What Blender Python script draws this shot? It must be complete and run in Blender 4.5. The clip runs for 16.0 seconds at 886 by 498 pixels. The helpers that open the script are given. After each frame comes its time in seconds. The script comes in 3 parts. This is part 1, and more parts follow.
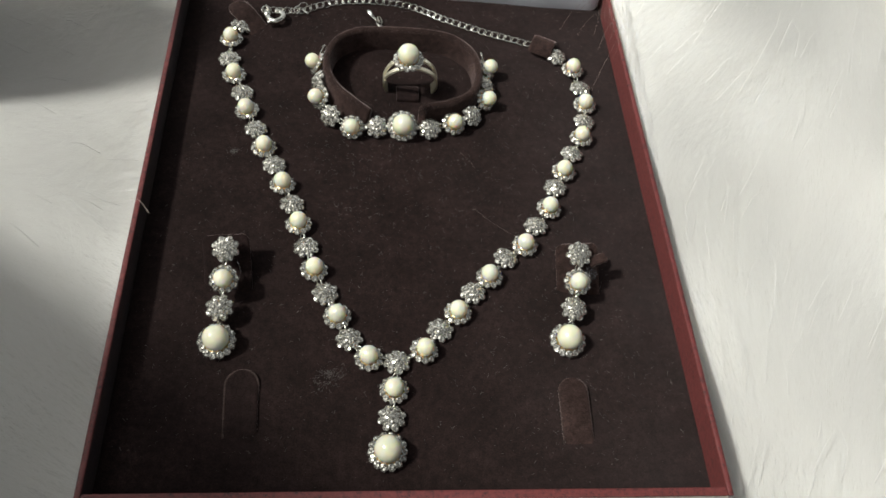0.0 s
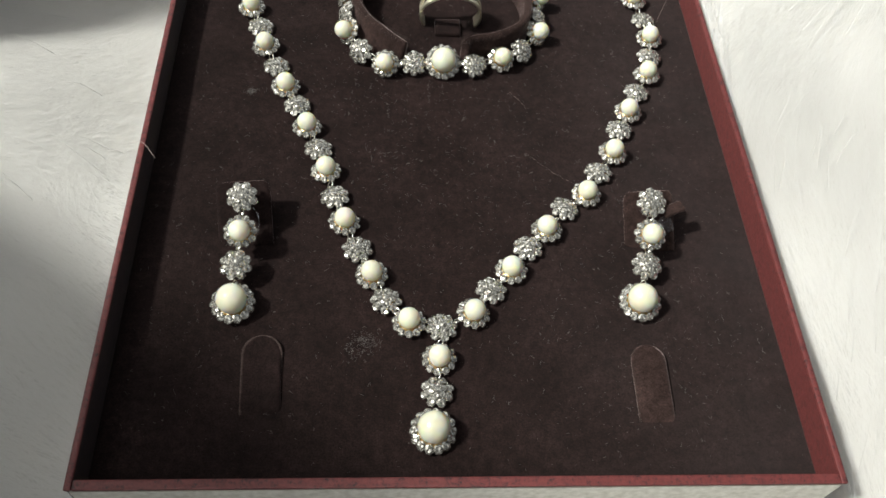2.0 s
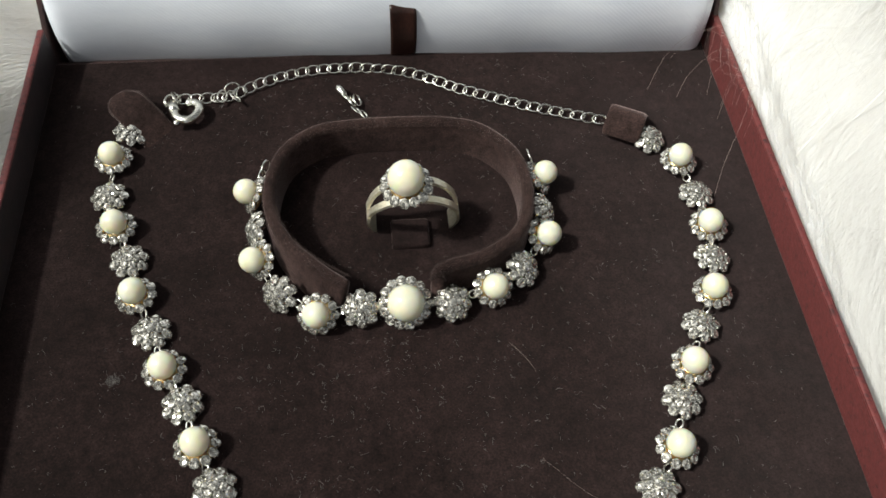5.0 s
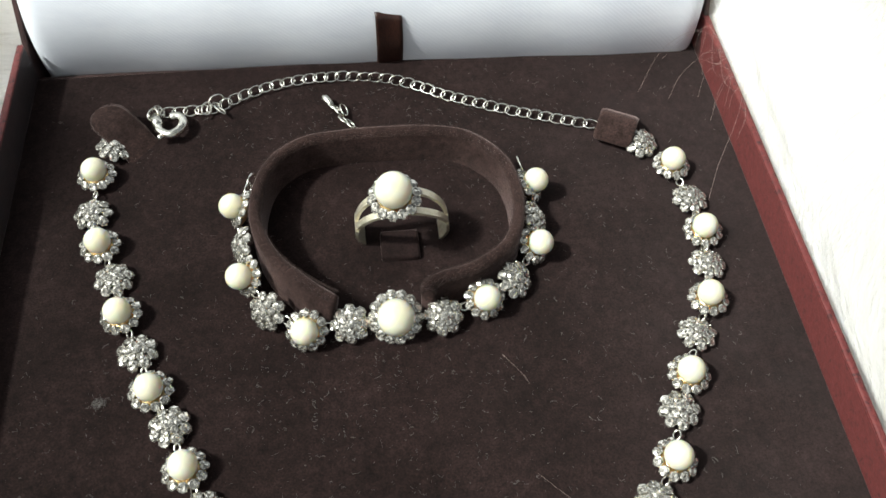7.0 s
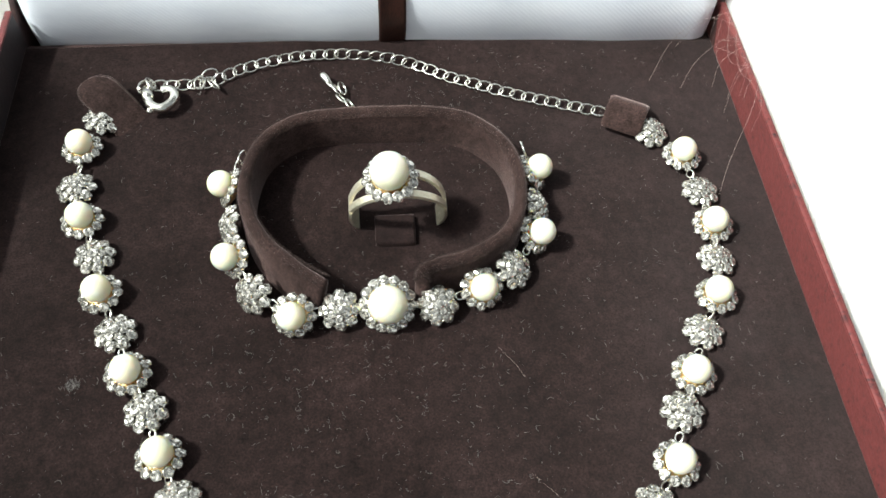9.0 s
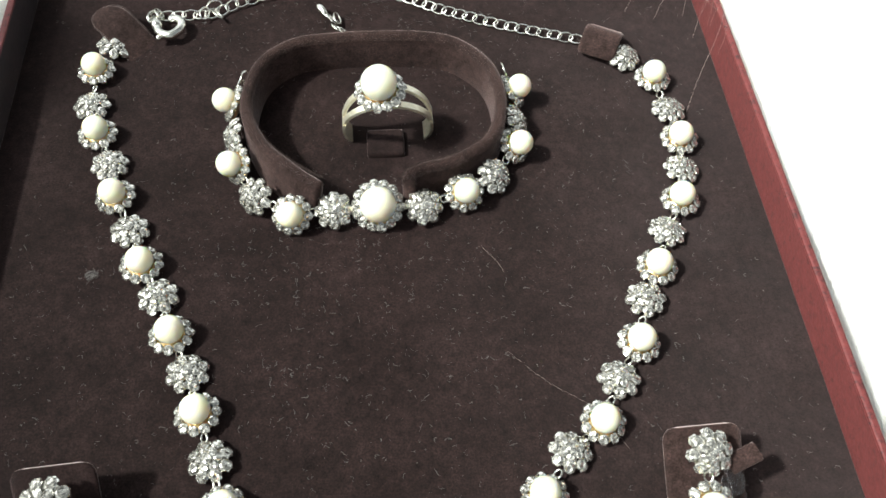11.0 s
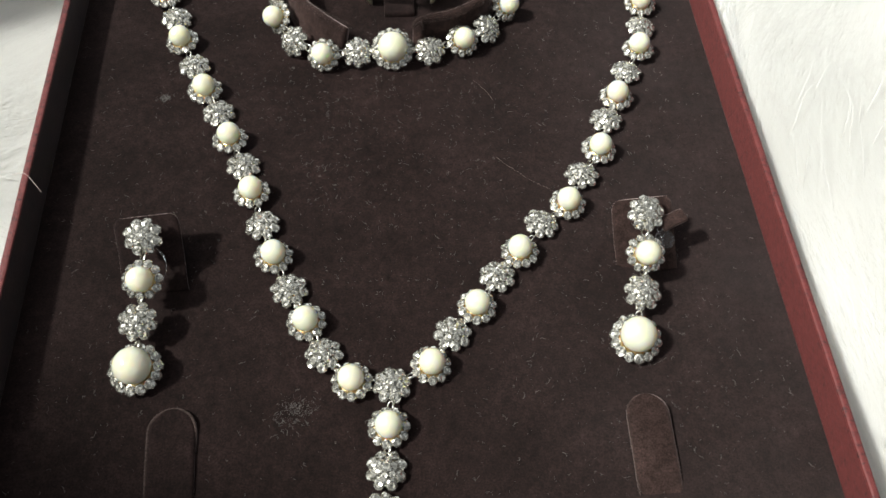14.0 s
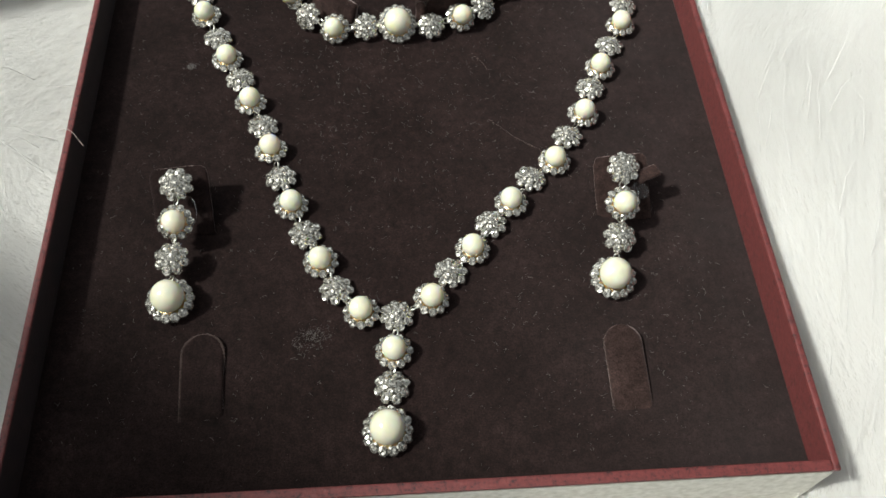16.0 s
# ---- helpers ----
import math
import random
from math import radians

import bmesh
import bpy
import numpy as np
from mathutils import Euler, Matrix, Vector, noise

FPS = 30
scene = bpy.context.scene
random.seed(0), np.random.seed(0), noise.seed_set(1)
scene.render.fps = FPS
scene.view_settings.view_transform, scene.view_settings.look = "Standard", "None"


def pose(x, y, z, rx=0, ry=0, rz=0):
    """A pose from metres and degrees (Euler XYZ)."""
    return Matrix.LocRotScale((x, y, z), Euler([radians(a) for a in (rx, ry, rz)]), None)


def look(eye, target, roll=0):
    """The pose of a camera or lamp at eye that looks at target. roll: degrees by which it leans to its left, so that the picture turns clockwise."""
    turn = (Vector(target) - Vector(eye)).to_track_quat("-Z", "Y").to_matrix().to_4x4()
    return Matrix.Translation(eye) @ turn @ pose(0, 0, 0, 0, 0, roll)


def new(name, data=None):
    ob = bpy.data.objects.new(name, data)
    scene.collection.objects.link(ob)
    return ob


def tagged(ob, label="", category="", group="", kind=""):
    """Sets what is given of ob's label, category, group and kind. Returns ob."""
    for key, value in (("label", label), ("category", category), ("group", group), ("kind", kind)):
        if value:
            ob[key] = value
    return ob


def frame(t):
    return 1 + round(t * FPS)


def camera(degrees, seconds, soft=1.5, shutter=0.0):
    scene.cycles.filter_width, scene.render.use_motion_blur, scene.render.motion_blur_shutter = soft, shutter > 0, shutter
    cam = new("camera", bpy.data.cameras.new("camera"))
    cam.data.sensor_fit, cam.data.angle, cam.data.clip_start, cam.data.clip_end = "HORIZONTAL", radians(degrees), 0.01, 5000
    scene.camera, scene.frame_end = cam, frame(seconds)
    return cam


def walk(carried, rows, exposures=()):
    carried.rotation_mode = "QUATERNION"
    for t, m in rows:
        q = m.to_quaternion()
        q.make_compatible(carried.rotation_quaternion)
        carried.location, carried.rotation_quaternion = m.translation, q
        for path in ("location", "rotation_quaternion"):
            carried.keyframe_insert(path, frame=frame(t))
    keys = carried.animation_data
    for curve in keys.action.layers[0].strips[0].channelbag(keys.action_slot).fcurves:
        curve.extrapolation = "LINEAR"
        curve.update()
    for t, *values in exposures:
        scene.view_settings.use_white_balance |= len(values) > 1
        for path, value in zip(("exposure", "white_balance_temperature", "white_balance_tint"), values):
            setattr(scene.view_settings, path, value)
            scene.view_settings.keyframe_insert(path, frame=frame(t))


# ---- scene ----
cam = camera(55.55, 16.0, soft=1.65)
PATH = [
    (0, (-0.01881, -0.07311, 0.22361), (0.00326, 0.04205, 0.06158), 10.03),
    (0.5, (-0.01940, -0.07251, 0.21810), (0.00213, 0.04276, 0.05608), 9.83),
    (1, (-0.02023, -0.06855, 0.20534), (0.00030, 0.04642, 0.04297), 9.45),
    (1.5, (-0.02173, -0.06447, 0.19727), (-0.00311, 0.04954, 0.03401), 8.73),
    (2, (-0.02174, -0.05973, 0.18829), (-0.00527, 0.05237, 0.02348), 7.71),
    (2.5, (-0.02152, -0.03780, 0.19248), (-0.00662, 0.07342, 0.02693), 6.96),
    (3, (-0.01744, -0.00659, 0.19314), (-0.00211, 0.10446, 0.02751), 6.85),
    (3.5, (-0.01425, 0.01665, 0.18198), (0.00053, 0.12780, 0.01637), 6.28),
    (4, (-0.00754, 0.03752, 0.16857), (0.00699, 0.14927, 0.00334), 5.39),
    (4.2, (-0.00628, 0.04427, 0.16375), (0.00841, 0.15481, -0.00228), 5.11),
    (6.3, (-0.00756, 0.05298, 0.15130), (0.00969, 0.16302, -0.01481), 1.91),
    (6.5, (-0.00544, 0.05399, 0.15342), (0.01108, 0.16270, -0.01364), 1.91),
    (7, (-0.00440, 0.05358, 0.15333), (0.01221, 0.16338, -0.01300), 2.68),
    (7.5, (-0.00408, 0.05381, 0.15297), (0.01135, 0.16333, -0.01367), 3.01),
    (8, (-0.00265, 0.05463, 0.14769), (0.01275, 0.16417, -0.01894), 3.75),
    (8.2, (-0.00248, 0.05654, 0.14535), (0.01291, 0.16638, -0.02108), 3.84),
    (10.3, (-0.00016, 0.04582, 0.14540), (0.01537, 0.15372, -0.02227), 4.22),
    (10.5, (0.00067, 0.04213, 0.14517), (0.01542, 0.14984, -0.02270), 3.85),
    (11, (-0.00035, 0.03294, 0.14881), (0.01404, 0.13991, -0.01957), 3.61),
    (11.5, (-0.00187, 0.02605, 0.15070), (0.01111, 0.13274, -0.01796), 3.09),
    (12, (-0.00234, 0.01647, 0.15246), (0.00969, 0.12292, -0.01643), 2.72),
    (12.5, (-0.00165, 0.00736, 0.15594), (0.00997, 0.11363, -0.01309), 2.53),
    (13, (-0.00470, -0.00306, 0.15856), (0.00709, 0.10265, -0.01081), 2.81),
    (13.5, (-0.00294, -0.01560, 0.16109), (0.00884, 0.08981, -0.00847), 2.93),
    (14, (-0.00238, -0.02413, 0.16475), (0.00896, 0.08015, -0.00554), 2.84),
    (14.5, (-0.00700, -0.03342, 0.16833), (0.00582, 0.07065, -0.00198), 3.60),
    (15, (-0.00450, -0.03997, 0.17294), (0.00778, 0.06401, 0.00254), 3.50),
    (15.5, (-0.00358, -0.04383, 0.17463), (0.00834, 0.05996, 0.00408), 3.42),
    (16, (-0.00473, -0.04626, 0.17779), (0.00730, 0.05762, 0.00731), 3.49),
]
EXPOSURES = [(t, stops, 6500 - 270 * cool, 4 - 3 * cool) for t, stops, cool in (
    (0.0, 0.14, 0), (1.0, 0.3, 0), (2.0, 0.4, 0), (2.5, 0.36, 0), (3.5, 0.25, 0), (4.2, 0.28, 0), (6.5, 0.44, 0.3), (7.0, 0.68, 0.5), (7.5, 0.88, 0.7), (8.2, 1.08, 0.8),
    (10.5, 1.15, 1), (11.5, 1.05, 1), (12.5, 0.58, 0.9), (13.0, 0.5, 0.6), (13.5, 0.6, 0.4), (14.5, 0.57, 0.2), (16.0, 0.4, 0.4))]
walk(cam, [(t, look(eye, target, roll)) for t, eye, target, roll in PATH], EXPOSURES)

# ---- light ----
SUN_TO = Vector((0.62, 0.08, -0.78)).normalized()
world = bpy.data.worlds.new("sky")
scene.world = world
world.use_nodes = True
sky = world.node_tree.nodes.new("ShaderNodeTexSky")
sky.sky_type, sky.sun_disc = "NISHITA", False
sky.air_density, sky.dust_density, sky.ozone_density = 0.35, 4.0, 0.0
sky.sun_elevation = math.asin(-SUN_TO.z)
sky.sun_rotation = math.atan2(-SUN_TO.x, -SUN_TO.y)
backdrop = world.node_tree.nodes["Background"]
backdrop.inputs["Strength"].default_value = 0.118
haze = world.node_tree.nodes.new("ShaderNodeHueSaturation")
haze.inputs["Saturation"].default_value = 0.2
world.node_tree.links.new(sky.outputs["Color"], haze.inputs["Color"])
world.node_tree.links.new(haze.outputs["Color"], backdrop.inputs["Color"])
sun = new("sun", bpy.data.lights.new("sun", "SUN"))
sun.data.energy, sun.data.angle, sun.data.color = 3.3, radians(4.2), (1.0, 0.985, 0.955)
sun.matrix_world = look(Vector((0, 0, 1)) - SUN_TO, (0, 0, 1))

# ---- materials ----
MM = 0.001


def material(name, colour, rough=0.6, metal=0.0):
    m = bpy.data.materials.new(name)
    m.use_nodes = True
    b = m.node_tree.nodes["Principled BSDF"]
    b.inputs["Base Color"].default_value = (*colour, 1)
    b.inputs["Roughness"].default_value = rough
    b.inputs["Metallic"].default_value = metal
    return m


def node(m, kind, **values):
    n = m.node_tree.nodes.new(kind)
    for key, value in values.items():
        n.inputs[key.replace("_", " ")].default_value = value
    return n


def link(m, a, b):
    m.node_tree.links.new(a, b)


def bsdf(m):
    return m.node_tree.nodes["Principled BSDF"]


def coords(m, stretch=(1, 1, 1)):
    geo = node(m, "ShaderNodeNewGeometry")
    mapping = node(m, "ShaderNodeMapping", Scale=stretch)
    link(m, geo.outputs["Position"], mapping.inputs["Vector"])
    return mapping.outputs["Vector"]


def noise_of(m, scale, detail=3.0, stretch=(1, 1, 1), rough=0.55):
    n = node(m, "ShaderNodeTexNoise", Scale=scale, Detail=detail, Roughness=rough)
    link(m, coords(m, stretch), n.inputs["Vector"])
    return n.outputs["Fac"]


def ramp(m, fac, stops):
    r = node(m, "ShaderNodeValToRGB")
    while len(r.color_ramp.elements) < len(stops):
        r.color_ramp.elements.new(0.5)
    for e, (at, colour) in zip(r.color_ramp.elements, stops):
        e.position, e.color = at, (*colour, 1)
    link(m, fac, r.inputs["Fac"])
    return r.outputs["Color"]


def mix(m, fac, a, b, blend="MIX"):
    n = m.node_tree.nodes.new("ShaderNodeMix")
    n.data_type, n.blend_type = "RGBA", blend
    for value, key in ((fac, 0), (a, 6), (b, 7)):
        if isinstance(value, (int, float)):
            n.inputs[key].default_value = value
        elif isinstance(value, tuple):
            n.inputs[key].default_value = (*value, 1)
        else:
            link(m, value, n.inputs[key])
    return n.outputs[2]


def bump(m, fac, strength, distance):
    n = node(m, "ShaderNodeBump", Strength=strength, Distance=distance)
    link(m, fac, n.inputs["Height"])
    link(m, n.outputs["Normal"], bsdf(m).inputs["Normal"])


def velvet(name, low, high, sheen, fuzz=0.24, dust_glare=0.0):
    m = material(name, low, 0.95)
    patches = ramp(m, noise_of(m, 55, 7, rough=0.68), [(0.34, low), (0.72, high)])
    nap = ramp(m, noise_of(m, 2600, 2), [(0.3, (0.55, 0.55, 0.55)), (0.75, (1.5, 1.45, 1.45))])
    brushed = ramp(m, noise_of(m, 420, 5, rough=0.7), [(0.3, (0.6, 0.6, 0.6)), (0.7, (1.45, 1.42, 1.42))])
    pile = mix(m, 1.0, mix(m, 1.0, patches, brushed, "MULTIPLY"), nap, "MULTIPLY")
    # Dust plus painted glare: the pile turns paler towards +x, broken by noise.
    if dust_glare:
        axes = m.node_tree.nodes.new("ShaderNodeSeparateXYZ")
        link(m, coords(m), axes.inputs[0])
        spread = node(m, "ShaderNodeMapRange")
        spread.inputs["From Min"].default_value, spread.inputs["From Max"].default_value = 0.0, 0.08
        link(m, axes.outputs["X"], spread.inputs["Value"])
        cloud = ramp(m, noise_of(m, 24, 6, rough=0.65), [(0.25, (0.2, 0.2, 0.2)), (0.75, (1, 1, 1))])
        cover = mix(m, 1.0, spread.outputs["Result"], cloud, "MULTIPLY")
        pile = mix(m, cover, pile, mix(m, dust_glare, pile, (0.05, 0.042, 0.041)))
    link(m, pile, bsdf(m).inputs["Base Color"])
    b = bsdf(m)
    b.inputs["Sheen Weight"].default_value = sheen
    b.inputs["Sheen Roughness"].default_value = fuzz
    b.inputs["Sheen Tint"].default_value = (0.86, 0.69, 0.66, 1)
    b.inputs["Specular IOR Level"].default_value = 0.12
    b.inputs["Diffuse Roughness"].default_value = 1.0
    bump(m, noise_of(m, 3800, 3), 0.3, 0.0003)
    return m


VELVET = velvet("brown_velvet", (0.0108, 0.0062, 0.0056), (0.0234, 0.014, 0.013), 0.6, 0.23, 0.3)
VELVET_WORN = velvet("worn_brown_velvet", (0.0205, 0.0122, 0.0107), (0.049, 0.0303, 0.0263), 0.6, 0.3)
VELVET_RUBBED = velvet("rubbed_brown_velvet", (0.024, 0.0165, 0.0148), (0.085, 0.062, 0.055), 0.5)

LEATHER = material("red_leatherette", (0.2, 0.03, 0.025), 0.5)
spots = ramp(LEATHER, noise_of(LEATHER, 800, 6, rough=0.75), [(0.36, (0.016, 0.007, 0.007)), (0.46, (0.105, 0.021, 0.02)), (0.72, (0.16, 0.035, 0.032))])
link(LEATHER, spots, bsdf(LEATHER).inputs["Base Color"])
bump(LEATHER, noise_of(LEATHER, 1500, 4), 0.5, 0.0003)

# Shade painted into the box lining: near-black copy for left and front walls.
SHADED_LINING = material("shaded_lining_paper", (0.02, 0.012, 0.012), 0.6)
link(SHADED_LINING, ramp(SHADED_LINING, noise_of(SHADED_LINING, 300, 5), [(0.3, (0.012, 0.008, 0.0085)), (0.7, (0.028, 0.0155, 0.0155))]), bsdf(SHADED_LINING).inputs["Base Color"])
bump(SHADED_LINING, noise_of(SHADED_LINING, 1500, 4), 0.4, 0.0003)

# The same lining without that shade, for the sunlit right wall.
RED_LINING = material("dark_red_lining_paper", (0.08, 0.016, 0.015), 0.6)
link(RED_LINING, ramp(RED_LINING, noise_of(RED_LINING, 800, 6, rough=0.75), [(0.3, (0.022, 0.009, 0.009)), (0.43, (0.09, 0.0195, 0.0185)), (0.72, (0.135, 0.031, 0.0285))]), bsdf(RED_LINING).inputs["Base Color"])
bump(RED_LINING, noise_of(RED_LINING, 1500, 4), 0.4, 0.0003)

DARK_LEATHER = material("dark_brown_leatherette", (0.03, 0.014, 0.012), 0.55)
link(DARK_LEATHER, ramp(DARK_LEATHER, noise_of(DARK_LEATHER, 300, 4), [(0.3, (0.018, 0.009, 0.008)), (0.7, (0.05, 0.02, 0.017))]), bsdf(DARK_LEATHER).inputs["Base Color"])
bump(DARK_LEATHER, noise_of(DARK_LEATHER, 1500, 4), 0.5, 0.0003)

CREAM = material("cream_paper", (0.6, 0.58, 0.52), 0.7)
link(CREAM, ramp(CREAM, noise_of(CREAM, 500, 5), [(0.3, (0.46, 0.44, 0.38)), (0.65, (0.66, 0.64, 0.58))]), bsdf(CREAM).inputs["Base Color"])
bump(CREAM, noise_of(CREAM, 1400, 4), 0.4, 0.0003)

SATIN = material("white_satin", (0.78, 0.8, 0.86), 0.32)
thread = node(SATIN, "ShaderNodeTangent")
thread.direction_type, thread.axis = "RADIAL", "Z"
link(SATIN, thread.outputs["Tangent"], bsdf(SATIN).inputs["Tangent"])
bsdf(SATIN).inputs["Anisotropic"].default_value = 0.85
bsdf(SATIN).inputs["Specular IOR Level"].default_value = 0.9
link(SATIN, ramp(SATIN, noise_of(SATIN, 60, 3, (1, 1, 3)), [(0.3, (0.74, 0.765, 0.83)), (0.7, (0.82, 0.84, 0.89))]), bsdf(SATIN).inputs["Base Color"])
bsdf(SATIN).inputs["Sheen Weight"].default_value = 0.08
weave = node(SATIN, "ShaderNodeTexWave", Scale=540.0, Distortion=0.5)
weave.bands_direction = "DIAGONAL"
link(SATIN, coords(SATIN), weave.inputs["Vector"])
bump(SATIN, weave.outputs["Fac"], 0.3, 0.00012)

RIBBON = material("brown_satin_ribbon", (0.05, 0.02, 0.014), 0.3)
link(RIBBON, ramp(RIBBON, noise_of(RIBBON, 900, 3, (4, 4, 0.6)), [(0.3, (0.014, 0.006, 0.005)), (0.75, (0.05, 0.02, 0.014))]), bsdf(RIBBON).inputs["Base Color"])

SILVER = material("silver_metal", (0.72, 0.7, 0.64), 0.24, 1.0)
link(SILVER, ramp(SILVER, noise_of(SILVER, 900, 3), [(0.3, (0.6, 0.58, 0.5)), (0.7, (0.8, 0.78, 0.72))]), bsdf(SILVER).inputs["Base Color"])
bump(SILVER, noise_of(SILVER, 1800, 3), 0.15, 0.0002)

RING_METAL = material("pale_gold_metal", (0.78, 0.72, 0.55), 0.36, 0.8)
link(RING_METAL, ramp(RING_METAL, noise_of(RING_METAL, 1500, 3, (0.3, 1, 1)), [(0.3, (0.68, 0.61, 0.43)), (0.7, (0.88, 0.83, 0.67))]), bsdf(RING_METAL).inputs["Base Color"])

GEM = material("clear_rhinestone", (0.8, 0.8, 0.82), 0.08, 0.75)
# Sparkle is painted in: each facet gets a random dark-to-bright tint.
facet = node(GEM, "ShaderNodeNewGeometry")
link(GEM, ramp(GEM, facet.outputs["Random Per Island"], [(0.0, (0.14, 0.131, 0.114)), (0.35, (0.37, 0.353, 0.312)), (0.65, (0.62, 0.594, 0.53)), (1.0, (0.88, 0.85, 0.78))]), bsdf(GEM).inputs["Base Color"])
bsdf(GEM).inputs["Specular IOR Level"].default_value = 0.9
# Duller girdle metal, painting in the shade of the gaps between stones.
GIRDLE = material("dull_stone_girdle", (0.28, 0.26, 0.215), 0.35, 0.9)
GOLD = material("warm_gold_cup", (0.82, 0.6, 0.3), 0.3, 1.0)
link(GOLD, ramp(GOLD, noise_of(GOLD, 1200, 3), [(0.3, (0.68, 0.47, 0.21)), (0.7, (0.88, 0.68, 0.38))]), bsdf(GOLD).inputs["Base Color"])

BEAD = material("ivory_bead", (0.86, 0.8, 0.62), 0.12)
bsdf(BEAD).inputs["Subsurface Weight"].default_value = 0.9
bsdf(BEAD).inputs["Subsurface Radius"].default_value = (1.0, 0.72, 0.36)
bsdf(BEAD).inputs["Subsurface Scale"].default_value = 0.0045
link(BEAD, ramp(BEAD, noise_of(BEAD, 220, 3), [(0.3, (0.6, 0.59, 0.475)), (0.7, (0.67, 0.66, 0.54))]), bsdf(BEAD).inputs["Base Color"])
bsdf(BEAD).inputs["Coat Weight"].default_value = 0.4

CLEAR = material("clear_plastic", (0.95, 0.95, 0.95), 0.05)
bsdf(CLEAR).inputs["Transmission Weight"].default_value = 1.0

FUR = material("white_fur", (0.8, 0.79, 0.75), 0.75)
link(FUR, ramp(FUR, noise_of(FUR, 30, 4, (1, 2.5, 1)), [(0.3, (0.655, 0.64, 0.605)), (0.7, (0.745, 0.732, 0.707))]), bsdf(FUR).inputs["Base Color"])
bsdf(FUR).inputs["Subsurface Weight"].default_value = 0.8
bsdf(FUR).inputs["Subsurface Radius"].default_value = (1.0, 0.95, 0.85)
bsdf(FUR).inputs["Subsurface Scale"].default_value = 0.02
swirl = node(FUR, "ShaderNodeTexNoise", Scale=14.0, Detail=2.0)
link(FUR, coords(FUR), swirl.inputs["Vector"])
streak = node(FUR, "ShaderNodeTexNoise", Scale=260.0, Detail=4.0)
warp = node(FUR, "ShaderNodeVectorMath")
warp.operation = "MULTIPLY_ADD"
warp.inputs[1].default_value = (0.03, 0.03, 0.03)
link(FUR, swirl.outputs["Color"], warp.inputs[0])
link(FUR, coords(FUR, (0.18, 1.0, 1.0)), warp.inputs[2])
link(FUR, warp.outputs["Vector"], streak.inputs["Vector"])
bump(FUR, streak.outputs["Fac"], 0.11, 0.0012)

STRAND = material("white_fur_strand", (0.82, 0.81, 0.77), 0.7)
tone = node(STRAND, "ShaderNodeNewGeometry")
link(STRAND, ramp(STRAND, tone.outputs["Random Per Island"], [(0.0, (0.705, 0.69, 0.66)), (1.0, (0.77, 0.757, 0.735))]), bsdf(STRAND).inputs["Base Color"])
glow_through = node(STRAND, "ShaderNodeBsdfTranslucent", Color=(0.79, 0.775, 0.75, 1))
blend = node(STRAND, "ShaderNodeMixShader", Fac=0.42)
link(STRAND, bsdf(STRAND).outputs["BSDF"], blend.inputs[1])
link(STRAND, glow_through.outputs["BSDF"], blend.inputs[2])
link(STRAND, blend.outputs["Shader"], STRAND.node_tree.nodes["Material Output"].inputs["Surface"])

LINT = material("grey_lint", (0.15, 0.138, 0.13), 0.9)
HAIR = material("pale_brown_hair", (0.36, 0.28, 0.25), 0.5)
GROUND = material("beige_floor", (0.42, 0.38, 0.33), 0.8)
link(GROUND, ramp(GROUND, noise_of(GROUND, 8, 4), [(0.3, (0.36, 0.32, 0.27)), (0.7, (0.46, 0.42, 0.37))]), bsdf(GROUND).inputs["Base Color"])

# ---- mesh tools: millimetres in, metres out ----


def mesh_of(name, verts, faces, mat, smooth=False):
    me = bpy.data.meshes.new(name)
    me.from_pydata([(x * MM, y * MM, z * MM) for x, y, z in verts], [], faces)
    me.materials.append(mat)
    if smooth:
        me.shade_smooth()
    me.update()
    return me


def from_bm(name, bm, mat, smooth=False):
    bmesh.ops.recalc_face_normals(bm, faces=bm.faces)
    me = bpy.data.meshes.new(name)
    bmesh.ops.scale(bm, vec=(MM, MM, MM), verts=bm.verts)
    bm.to_mesh(me)
    bm.free()
    me.materials.append(mat)
    if smooth:
        me.shade_smooth()
    return me


def put(name, me, parent=None, at=(0, 0, 0), turn=None, label=""):
    ob = new(name, me)
    m = turn.to_4x4() if turn is not None else Matrix()
    m.translation = Vector(at) * MM
    ob.matrix_basis = m
    ob.parent = parent
    if label:
        ob["label"] = label
    return ob


def part(name, bm, mat, parent, label="", smooth=False):
    return put(name, from_bm(name, bm, mat, smooth), parent, label=label)


def thing(name, label, category, group=""):
    return tagged(new(name), label, category, group)


def box_bm(lo, hi, edge=0.4):
    bm = bmesh.new()
    bmesh.ops.create_cube(bm, size=1)
    size = [b - a for a, b in zip(lo, hi)]
    bmesh.ops.scale(bm, vec=size, verts=bm.verts)
    bmesh.ops.translate(bm, vec=[(a + b) / 2 for a, b in zip(lo, hi)], verts=bm.verts)
    if edge:
        bmesh.ops.bevel(bm, geom=bm.edges[:], offset=edge, segments=2, profile=0.6, affect="EDGES")
    return bm


def smooth_path(points, per=6):
    """A Catmull-Rom line through the points."""
    p = [Vector(q) for q in points]
    p = [p[0] * 2 - p[1]] + p + [p[-1] * 2 - p[-2]]
    out = []
    for i in range(1, len(p) - 2):
        a, b, c, d = p[i - 1:i + 3]
        for k in range(per):
            t = k / per
            out.append(0.5 * ((2 * b) + (c - a) * t + (2 * a - 5 * b + 4 * c - d) * t * t + (3 * b - a - 3 * c + d) * t ** 3))
    out.append(p[-2])
    return out


